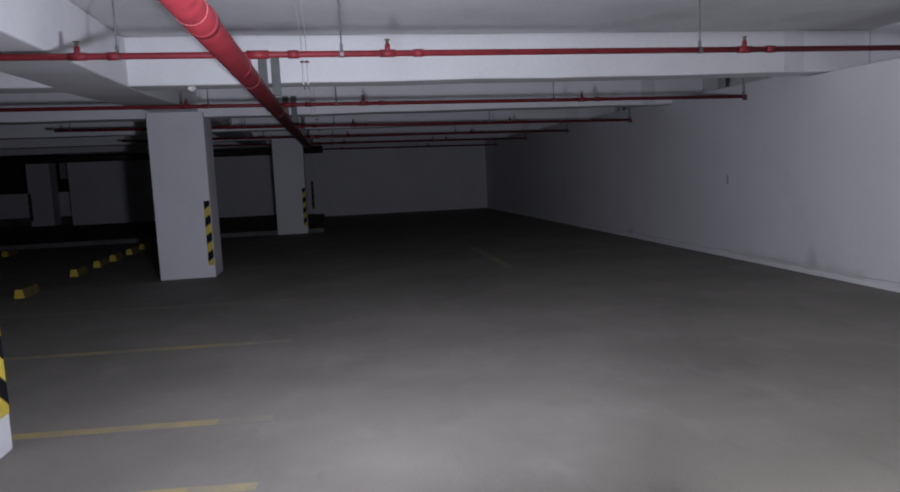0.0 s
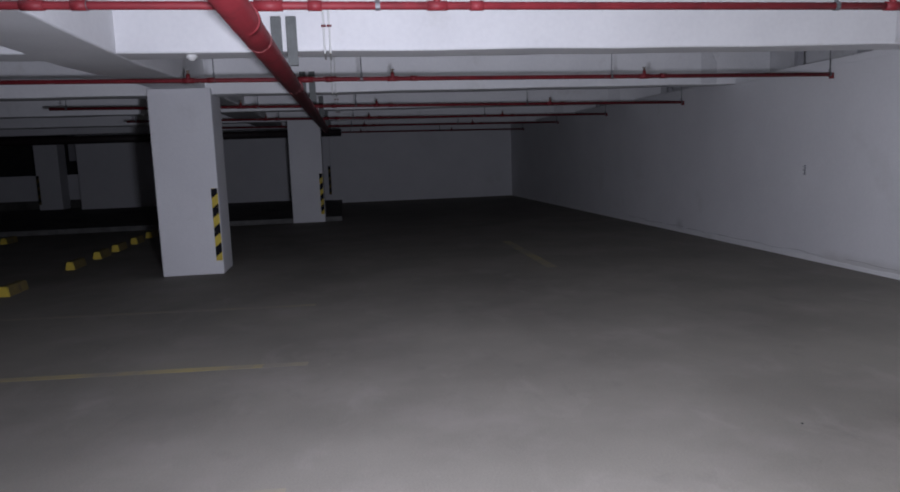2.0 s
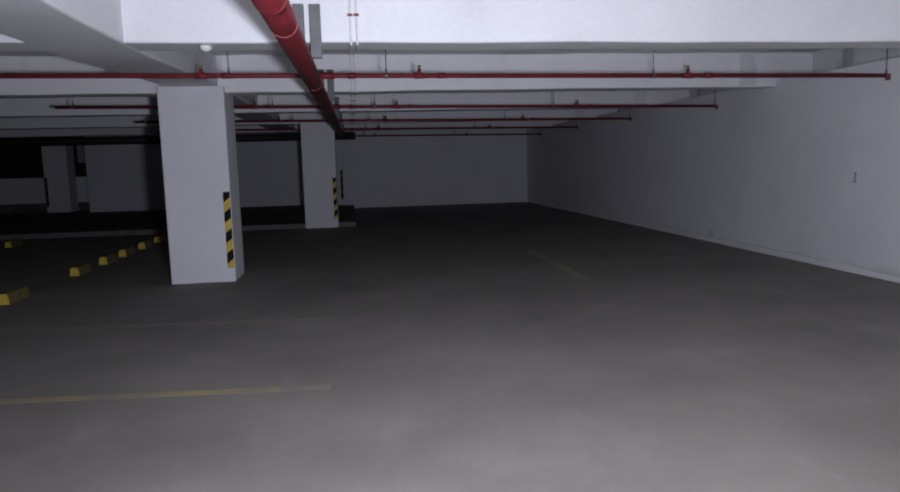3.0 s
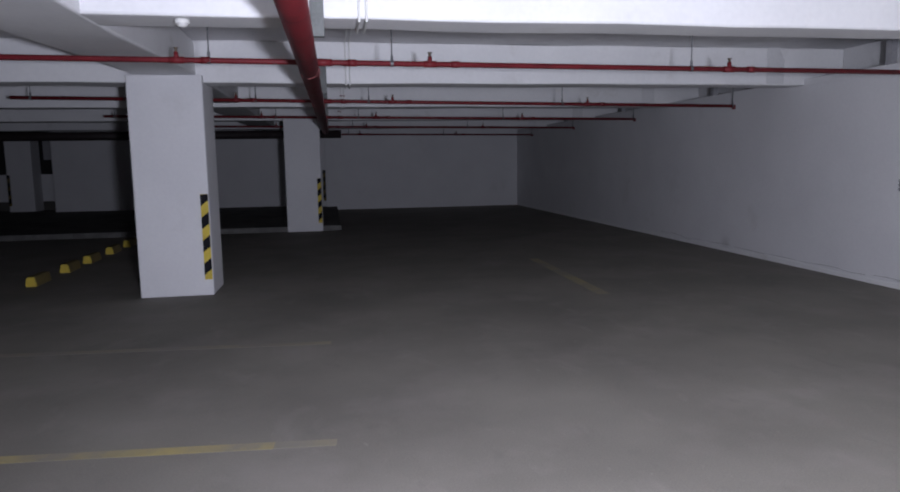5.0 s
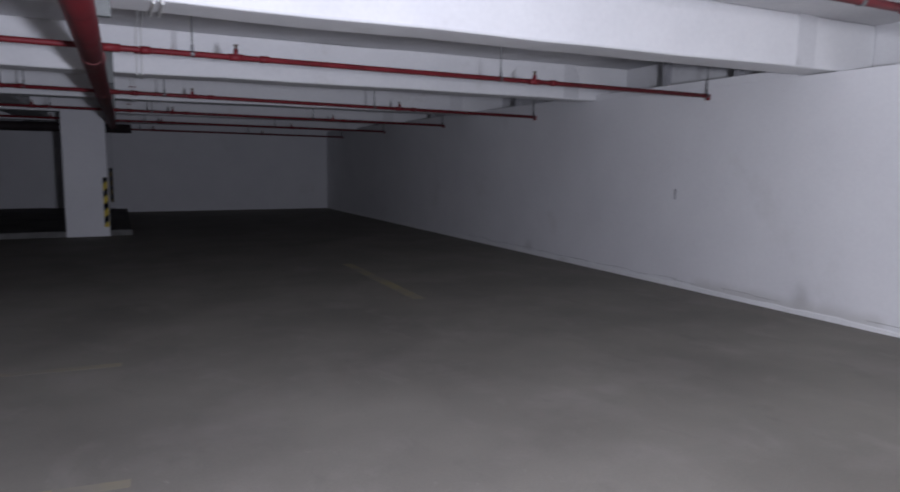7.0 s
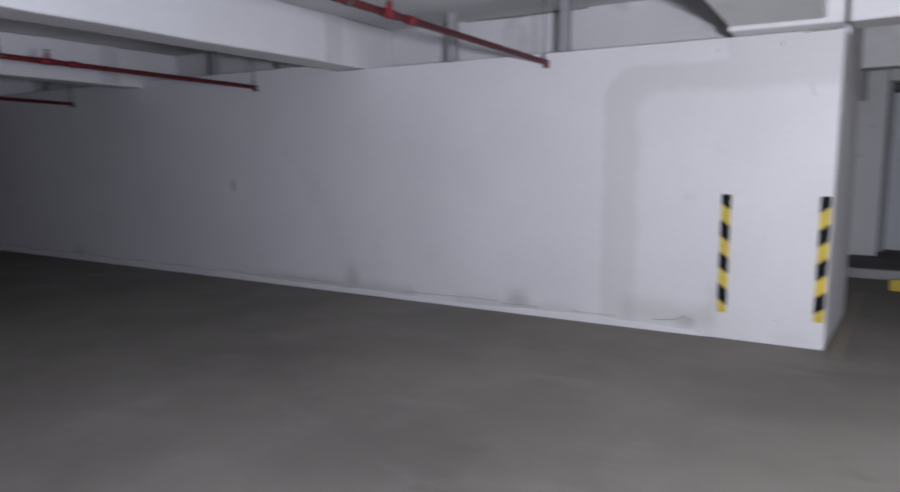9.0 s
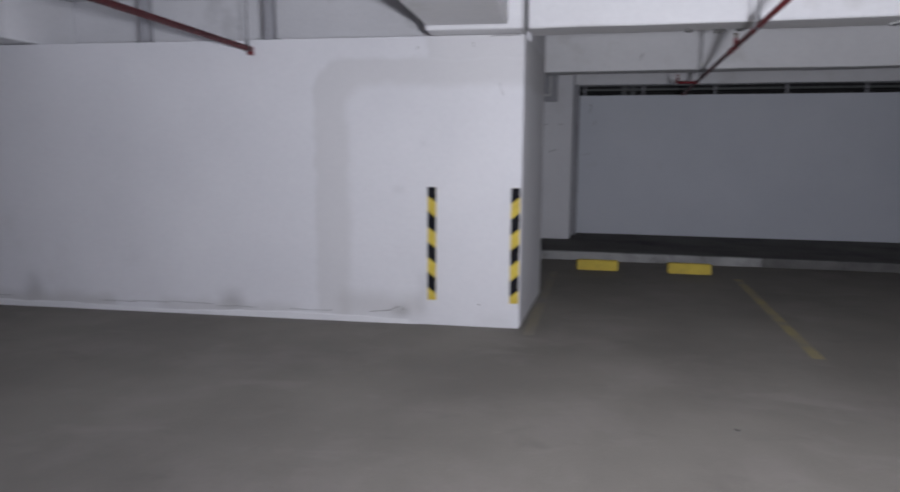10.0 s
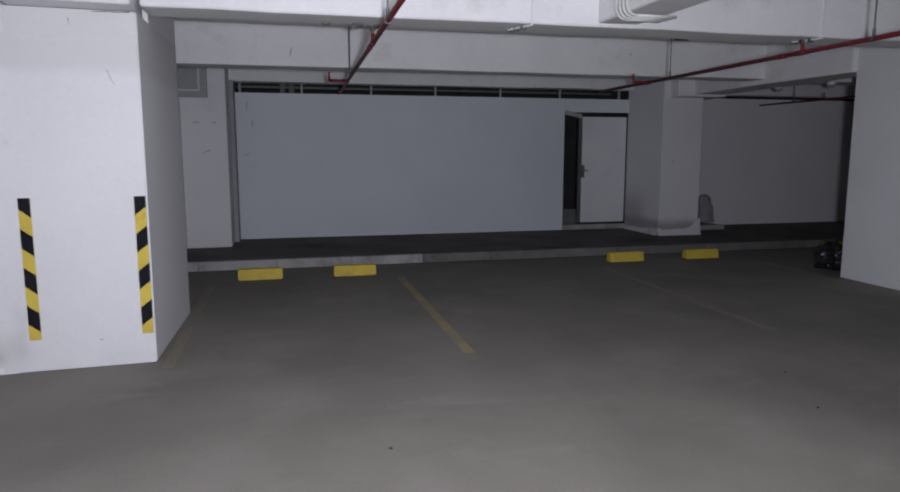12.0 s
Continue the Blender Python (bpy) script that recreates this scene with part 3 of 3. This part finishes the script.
def wall_bracket(y, z):
    ob = thing("wall_bracket", "small grey metal hook fixed to the white wall", "bracket")
    part("plate", box(WX - 0.008, WX + 0.002, y - 0.012, y + 0.012, z - 0.07, z + 0.07, 0.003), GREYWALL, ob)
    for dz in (-0.05, 0.0, 0.05):
        part("pin", rod((WX - 0.005, y, z + dz), (WX - 0.04, y - 0.02, z + dz), 0.007, sides=8), GREYWALL, ob)


wall_bracket(9.68, 1.22)

# unpainted bands on the beams, and posts that carry the set-back wall
for i, y in enumerate(CROSS):
    z = SOFFIT + (0.02 if i > 1 else 0)
    setting("trim_beam_band", box(5.7, 5.96, y - 0.006, y + 0.1, z + 0.015, SLAB_Z), UPPER, "unpainted grey band across the beam", "trim")
    for a in (1.1, 2.33) if i == 0 else (1.34, 2.53):
        yy = y - a
        post = thing("wall_post", "grey steel post standing on the wall head", "post", "wall posts")
        part("web", box(WX + 0.1, WX + 0.18, yy - 0.042, yy + 0.042, 2.548 if yy < 8 else 2.63, SLAB_Z - 0.002), GREYWALL, post)
        part("foot_plate", box(WX + 0.03, WX + 0.2, yy - 0.13, yy + 0.05, (2.538 if yy < 8 else 2.628), (2.548 if yy < 8 else 2.638)), GREY, post)
def bin_bag(x, y):
    ob = thing("bin_bag", "crumpled black plastic bin bag on the floor beside the pier", "bag", place=(x, y, 0))
    bm = bmesh.new()
    bmesh.ops.create_icosphere(bm, subdivisions=4, radius=0.2)
    for v in bm.verts:
        d = 1 + 0.28 * noise.noise(v.co * 9) + 0.16 * noise.noise(v.co * 21)
        v.co = Vector((v.co.x * 1.0 * d, v.co.y * 1.1 * d, max(v.co.z * 0.95 * d, -0.14) + 0.14))
    part("sack", bm, BAG, ob, smooth=False)
    knot = bmesh.new()
    bmesh.ops.create_cone(knot, cap_ends=True, segments=9, radius1=0.03, radius2=0.07, depth=0.09, matrix=Matrix.Translation((0.02, 0.0, 0.33)))
    wavy(knot, 0.02, 20)
    part("knot", knot, BAG, ob)



def rubble_sack(x, y):
    ob = thing("sack", "grey woven sack slumped against the wall on the walkway", "sack", place=(x, y, RAISE + 0.085))
    bm = bmesh.new()
    bmesh.ops.create_cube(bm, size=1)
    bmesh.ops.subdivide_edges(bm, edges=bm.edges[:], cuts=7, use_grid_fill=True)
    for v in bm.verts:
        p = v.co * 2
        q = p.normalized() * max(abs(p.x), abs(p.y), abs(p.z))
        p = p.lerp(q, 0.55)
        up = (p.z + 1) / 2
        n = 0.05 * noise.noise(p * 2.3) + 0.03 * noise.noise(p * 6)
        v.co = Vector((p.x * (0.13 - 0.07 * up) + 0.05 * up + n * 0.5, p.y * (0.17 - 0.06 * up) + n, max(p.z + 0.85, 0) * 0.29))
    part("body", bm, GREYWALL, ob, smooth=True)


# ---- parking bays east of the aisle, set slightly askew to it ----
BEFORE = set(scene.objects)
BAY_X = 12.65        # partition behind the bays
KERB_X = 10.25
SIDE_Y = 3.42

setting("wall_bay_side", box(7.7, 14, SIDE_Y, SIDE_Y + 0.2, 0, SLAB_Z), WHITE, "white side wall of the parking bays", "wall")
# Dark sheet whose colour gives the darkness in the gap and doorway.
setting("wall_bay_back_end", box(13.9, 14.1, -12, 4, 0, SLAB_Z), DARK, "near-black sheet standing in for the unlit space behind the partition", "wall")
setting("walkway_east", box(KERB_X + 0.1, 13.9, -12, SIDE_Y, 0.001, RAISE), WALKWAY, "dark dusty raised concrete walkway", "walkway")
kerb_run("kerb_east", "y", -11.9, SIDE_Y, KERB_X)
beam("beam_bay_front", WX + 0.002, WX + 0.4, -11.9, END_Y - 0.02, SOFFIT + 0.03, SLAB_Z)
beam("beam_bay_back", 9.5, 9.85, -11.9, SIDE_Y, SOFFIT + 0.02, SLAB_Z)
beam("beam_bay_cross", -1.2, WX, -0.95, -0.58, SOFFIT + 0.06, SLAB_Z)
beam("beam_bay_lintel", 12.45, 12.78, -4.3, SIDE_Y, 2.66, SLAB_Z)
beam("beam_bay_right", 7.93, 12.4, -5.25, -4.7, 2.5, SLAB_Z)
beam("beam_bay_capital", 11.2, 11.8, -5.32, -4.41, 2.46, 3.04)
beam("beam_bay_far_lintel", 12.4, 12.66, -11.9, -5.08, 2.605, SLAB_Z)
column("column_bay_left", 11.7, 12.7, 2.77, SIDE_Y, RAISE, False, SLAB_Z)
foot = column("column_bay_right", 11.45, 12.7, -5.06, -4.3, RAISE, False, 3.04)
foot.data.materials[0] = GRIMY


def mortar_skirt():
    """Pale mortar smeared round the column foot, with a ragged top that climbs towards one corner."""
    for name, ends, rise in (("trim_mortar_front", ((11.45, -4.27), (11.45, -5.09)), 0.17), ("trim_mortar_side", ((12.6, -4.3), (11.44, -4.3)), 0.0)):
        bm = bmesh.new()
        (xa, ya), (xb, yb) = ends
        out = Vector((-1, 0, 0)) if xa == xb else Vector((0, 1, 0))
        rows = []
        for i in range(49):
            u = i / 48
            p = Vector((xa + (xb - xa) * u, ya + (yb - ya) * u, RAISE))
            h = (0.12 if rise else 0.05 + 0.05 * u) + 0.035 * noise.noise(p * 5) + 0.02 * noise.noise(p * 17) + rise * max(0, (u - 0.62) / 0.38) ** 1.5
            d = 0.03 + 0.012 * noise.noise(p * 7)
            rows.append([bm.verts.new(c) for c in (p + out * (d + 0.03), p + out * d + Vector((0, 0, h * 0.55)), p + out * 0.012 + Vector((0, 0, h)), p - out * 0.03 + Vector((0, 0, h)))])
        for a, b in zip(rows, rows[1:]):
            for k in range(3):
                bm.faces.new((a[k], b[k], b[k + 1], a[k + 1]))
        bmesh.ops.recalc_face_normals(bm, faces=bm.faces[:])
        setting(name, bm, UPPER, "ragged pale mortar round the column foot", "trim")


mortar_skirt()
setting("trim_mortar_mound", plaster_block(11.95, 12.68, -5.98, -5.1, RAISE, RAISE + 0.09, 0.12, 0.03, 0.03), KERB, "low mound of set mortar on the walkway", "trim")
setting("wall_near_pier", plaster_block(5.6, 7.94, -5.45, -4.76, 0, SLAB_Z, 0.5, 0.004, 0.012), WHITE, "white painted wall end beside the bays", "wall")

# partition, the open gap over it, and the door
D0, D1 = -4.28, -3.02
setting("wall_bay_partition", box(BAY_X, BAY_X + 0.1, D1, 2.7, RAISE, 2.5), PANEL, "white painted partition wall with faint scratches", "wall")
setting("wall_bay_partition_over_door", box(BAY_X, BAY_X + 0.1, D0 - 0.02, D1 - 0.002, 2.26, 2.5), PANEL, "white panel over the doorway", "wall")
# Added strip: the reveal's shade is painted as plain grey.
setting("trim_partition_post", box(12.3, 12.66, 2.702, 2.768, RAISE, 2.66), GREYWALL, "grey strip carrying the shade of the reveal beside the partition", "trim")
setting("trim_partition_foot", plaster_block(BAY_X - 0.02, BAY_X, D1, 2.6, RAISE, RAISE + 0.035, 0.3, 0.006, 0.004), PANEL, "rough mortar along the foot of the partition", "trim")
setting("wall_bay_right_back", box(12.7, 12.9, -12, -4.9, RAISE, 2.56), WHITE, "white wall behind the far bays", "wall")

bars = thing("ventilation_grille", "dull grey metal posts in the open gap above the partition", "grille")
for y in (2.62, 1.64, 0.49, -0.62, -1.8, -2.93, -4.1):
    part("post", box(BAY_X + 0.02, BAY_X + 0.055, y - 0.018, y + 0.018, 2.5, 2.66), GREYWALL, bars)
duct = thing("cable_tray", "dark metal cable tray seen through the gap over the partition", "tray")
part("tray", box(13.2, 13.45, -4.2, 2.7, 2.62, 2.66), GREY, duct)
for y in (1.9, -1.3, -3.6):
    part("hanger", rod((13.3, y, 2.66), (13.3, y, SLAB_Z), 0.012, sides=6), STEEL, duct)
for y in (1.95, 1.8):
    part("bracket", box(13.1, 13.15, y - 0.04, y + 0.04, 2.5, 2.8), GREY, duct)


def door_set():
    z0, z1 = RAISE + 0.125, 2.18
    ob = tagged(new("door_1"), "white door leaf standing ajar in the partition", "door", kind="structure")
    leaf = part("door_leaf", box(BAY_X + 0.02, BAY_X + 0.06, D0 + 0.01, -3.38, z0, z1, 0.004), DOORPAINT, ob)
    part("edge_strip", box(BAY_X - 0.005, BAY_X + 0.07, -3.375, -3.31, z0, z1, 0.004), STEEL, leaf)
    lock = part("lock_case", box(BAY_X - 0.02, BAY_X + 0.02, -3.43, -3.35, 1.07, 1.3, 0.006), GREY, leaf)
    part("door_handle", rod((BAY_X - 0.045, -3.39, 1.2), (BAY_X - 0.045, -3.49, 1.2), 0.011, sides=10), STEEL, lock)
    part("spindle", rod((BAY_X - 0.05, -3.39, 1.2), (BAY_X - 0.01, -3.39, 1.2), 0.011, sides=10), STEEL, lock)
    part("lock_cylinder", rod((BAY_X - 0.03, -3.39, 1.11), (BAY_X - 0.01, -3.39, 1.11), 0.014, sides=12), BRASS, lock)
    part("threshold", box(BAY_X - 0.05, BAY_X + 0.1, D0 - 0.02, D1 - 0.002, RAISE, RAISE + 0.09, 0.01), KERB, ob)
    part("low_board", box(BAY_X + 0.1, BAY_X + 0.13, -3.36, D1 + 0.02, RAISE + 0.09, 0.48, 0.004), GREY, ob)
    bm = box(BAY_X - 0.008, BAY_X + 0.09, -3.36, D1 - 0.01, 2.2, 2.28, 0.004)
    for v in bm.verts:
        v.co.z += 0.22 * (v.co.y - D1) + 0.02
    part("loose_frame_head", bm, KERB, ob)


door_set()


def vent_box():
    ob = thing("wall_box", "dark grey box high on the column with a white tube", "wall box")
    part("case", box(11.63, 11.7, 3.02, SIDE_Y, 2.34, 2.8, 0.004), GREYWALL, ob)
    part("tube", rod((11.61, 3.13, 2.44), (11.61, 3.13, 2.95), 0.014, sides=8), PLASTIC, ob)
    part("tube", rod((11.61, 3.13, 2.44), (11.61, SIDE_Y, 2.44), 0.014, sides=8), PLASTIC, ob)


vent_box()
bay_branch(1.26, -1.0, 11.2, 9.4, 2.405, (3.1, 6.4), (2.9, 5.45, 8.95), 0.22, 6.38)
bay_branch(-2.38, -1.0, 10.1, 8.7, 2.405, (2.4, 6.05), (1.2, 5.3, 8.2), 0.2, 6.59)
sprinkler_line(-6.9, 8.5, 12.4, 2.42, (9.5, 10.8), (9.0, 11.5), 0.015, False)

for y, m in ((2.84, LINE_WORN), (0.59, LINE_FRESH), (-2.2, LINE_WORN), (-4.6, LINE_WORN)):
    marking(5.95 if y < 2 else 6.1, 9.25, y - 0.045, y + 0.045, m, "yellow parking bay line on the concrete")
first = wheel_stop()
first.matrix_basis = pose(9.54, 2.29, 0, 0, 0, 0.6)
for x, y in [(9.54, 1.13), (9.73, -2.76), (9.73, -3.98), (9.95, -6.6)]:
    copy_thing(first, pose(x, y, 0, 0, 0, random.uniform(-1, 1)))
bin_bag(8.48, -5.14)
rubble_sack(12.52, -5.92)


def conduit_bundle():
    """White cable tubes coming down the side of the cross beam and bending away under it."""
    for k in range(4):
        ob = thing("cable_conduit", "white cable tube bent round the ceiling beam", "conduit", "bent conduits")
        x, z, r = 5.9 - 0.056 * k, SOFFIT + 0.025, 0.08
        pts = [Vector((x, -0.545, SLAB_Z))] + [Vector((x, -0.545 - r + r * math.cos(a), z + r - r * math.sin(a))) for a in [math.pi / 2 * i / 6 for i in range(7)]] + [Vector((x, -0.93 - 0.01 * k, z))]
        for a, b in zip(pts, pts[1:]):
            part("tube", rod(a, b, 0.011, sides=8), PLASTIC, ob, smooth=True)
    for y in (0.0, -2.75):
        ob = thing("cable_conduit", "thin white cable tube down the beam side", "conduit", "beam conduits")
        part("tube", rod((WX - 0.014, y, SLAB_Z), (WX - 0.014, y, SOFFIT + 0.02), 0.007, sides=8), PLASTIC, ob)
        part("tube", rod((WX - 0.014, y, SOFFIT + 0.02), (WX + 0.22, y + 0.12, SOFFIT + 0.016), 0.008, sides=8), PLASTIC, ob)
        for dx in (0.08, 0.16, 0.22):
            part("clip", box(WX + dx - 0.012, WX + dx + 0.012, y + dx * 0.4 - 0.02, y + dx * 0.4 + 0.03, SOFFIT, SOFFIT + 0.028), STEEL, ob)


conduit_bundle()


def scuff(x, y, z, length, tilt):
    bm = box(x - 0.006, x + 0.001, -0.008, 0.008, -length / 2, length / 2, 0.002)
    for v in bm.verts:
        v.co.y *= 1 - abs(v.co.z) / length
    ob = new("scuff", mesh_of("scuff", bm, GRIME))
    ob.matrix_basis = pose(0, y, z, tilt, 0, 0)
    tagged(ob, "short dark scuff on the painted surface", "scuff", "scuffs", "structure")


for x, y, z, length, tilt in ((9.49, 1.84, 2.74, 0.1, 10), (11.69, 3.07, 1.56, 0.12, 70), (11.44, -4.5, 1.39, 0.07, -30), (BAY_X, 2.55, 1.5, 0.09, 60), (BAY_X, 2.52, 2.28, 0.16, 6), (BAY_X, 2.44, 2.02, 0.1, 8), (11.69, 3.2, 1.98, 0.1, 82), (11.69, 2.95, 1.98, 0.06, 85), (9.49, -2.6, 2.85, 0.05, 20)):
    scuff(x, y, z, length, tilt)


def round_fitting(x, y, z):
    ob = thing("ceiling_lamp", "small round white lamp fitting under the far ceiling", "lamp", "round lamp fittings")
    part("stem", rod((x, y, z + 0.05), (x, y, SLAB_Z), 0.012, sides=10), STEEL, ob, smooth=True)
    part("base", rod((x, y, z), (x, y, z + 0.05), 0.07, 0.05, sides=18), PLASTIC, ob, smooth=True)
    bm = bmesh.new()
    add_ball(bm, (x, y, z), 0.06, 0.7, 14)
    part("cover", bm, GREYWALL, ob, smooth=True)


for x, y in ((10.33, -5.62), (9.57, -5.91)):
    round_fitting(x, y, 2.53)


def beam_chips():
    """Broken plaster and a bent tie left under the front beam of the bays."""
    for x, y, w in ((6.62, 1.36, 0.05), (6.6, 1.6, 0.035), (6.63, 1.2, 0.03)):
        bm = bmesh.new()
        bmesh.ops.create_icosphere(bm, subdivisions=2, radius=w)
        for v in bm.verts:
            v.co *= 1 + 0.5 * noise.noise(v.co * 40 + Vector((x * 9, y * 9, 0)))
            v.co.z *= 0.5
            v.co += Vector((x, y, SOFFIT + 0.025))
        setting("trim_plaster_chip", bm, KERB_DIRTY, "rough broken plaster under the beam edge", "plaster chip")
    ob = thing("loose_board", "thin dark splintered board stuck behind the beam", "board")
    bm = bmesh.new()
    for u, w in ((0, 0.03), (0.13, 0.06), (0.27, 0.045)):
        add_box(bm, 6.7, 6.72, -1.62 - u - 0.07, -1.62 - u + 0.07, 2.575 + u * 0.14, 2.575 + u * 0.14 + w)
    part("board", bm, BRASS, ob)


beam_chips()

ASKEW = Matrix.Translation((WX, END_Y, 0)) @ pose(0, 0, 0, 0, 0, -3.3) @ Matrix.Translation((-WX, -END_Y, 0))
for ob in [o for o in scene.objects if o not in BEFORE and o.parent is None]:
    ob.matrix_basis = ASKEW @ ob.matrix_basis


# ---- crumbs on the floor, and chipped plaster on the pier ----
def crumb(x, y, r):
    bm = bmesh.new()
    bmesh.ops.create_icosphere(bm, subdivisions=2, radius=r)
    for v in bm.verts:
        v.co = v.co * (1 + 0.5 * noise.noise(v.co * 60 + Vector((x, y, 0))))
        v.co.z = max(v.co.z * 0.6, -r * 0.3) + r * 0.3
    ob = new("plaster_crumb", mesh_of("plaster_crumb", bm, DARK))
    ob.location = (x, y, 0.001)
    tagged(ob, "dark crumb of rubble on the concrete floor", "debris", "floor crumbs")


for x, y, r in ((4.29, 1.57, 0.01), (4.09, -1.08, 0.009), (4.7, -1.4, 0.008), (2.6, 4.6, 0.008)):
    crumb(x, y, r)


def crack(points, width):
    """A hairline crack: a thin dark ribbon that follows a few corners on the wall's face."""
    bm = bmesh.new()
    for a, b in zip(points, points[1:]):
        add_rod(bm, a, b, width, width * 0.6, 6)
    ob = new("trim_crack", mesh_of("trim_crack", bm, GRIME))
    tagged(ob, "thin dark crack in the plaster", "crack", "cracks", "structure")


F = WX - 0.001
crack([(F, 2.98, 2.535), (F, 3.06, 2.528), (F, 3.12, 2.533), (F, 3.22, 2.526)], 0.004)
crack([(F, 3.37, 2.48), (F, 3.362, 2.43)], 0.0025)
crack([(F, 3.15, 2.14), (F, 3.125, 2.07), (F, 3.1, 2.03)], 0.0018)
crack([(F, 3.32, 0.21), (F, 3.29, 0.2)], 0.003)
crack([(F, 3.86, 2.455), (F, 3.852, 2.43)], 0.003)
crack([(F - 0.002, 3.98, 0.13), (F - 0.002, 4.04, 0.16), (F - 0.002, 4.12, 0.12), (F - 0.002, 4.3, 0.1)], 0.004)
for k in range(26):
    y = 4.6 + k * 0.42 + random.uniform(-0.1, 0.1)
    z = 0.1 + random.uniform(-0.012, 0.016)
    if random.random() < 0.75:
        crack([(F - 0.004, y, z), (F - 0.004, y + random.uniform(0.1, 0.25), z + random.uniform(-0.008, 0.008)), (F - 0.004, y + 0.4, z + random.uniform(-0.008, 0.008))], 0.0028)
for y0, y1 in ((5.2, 6.6), (8.9, 10.2), (12.6, 13.6)):
    crack([(WX + 0.61, y0, SLAB_Z - 0.004), (WX + 0.61, (y0 + y1) / 2, SLAB_Z - 0.012), (WX + 0.61, y1, SLAB_Z - 0.002)], 0.012)
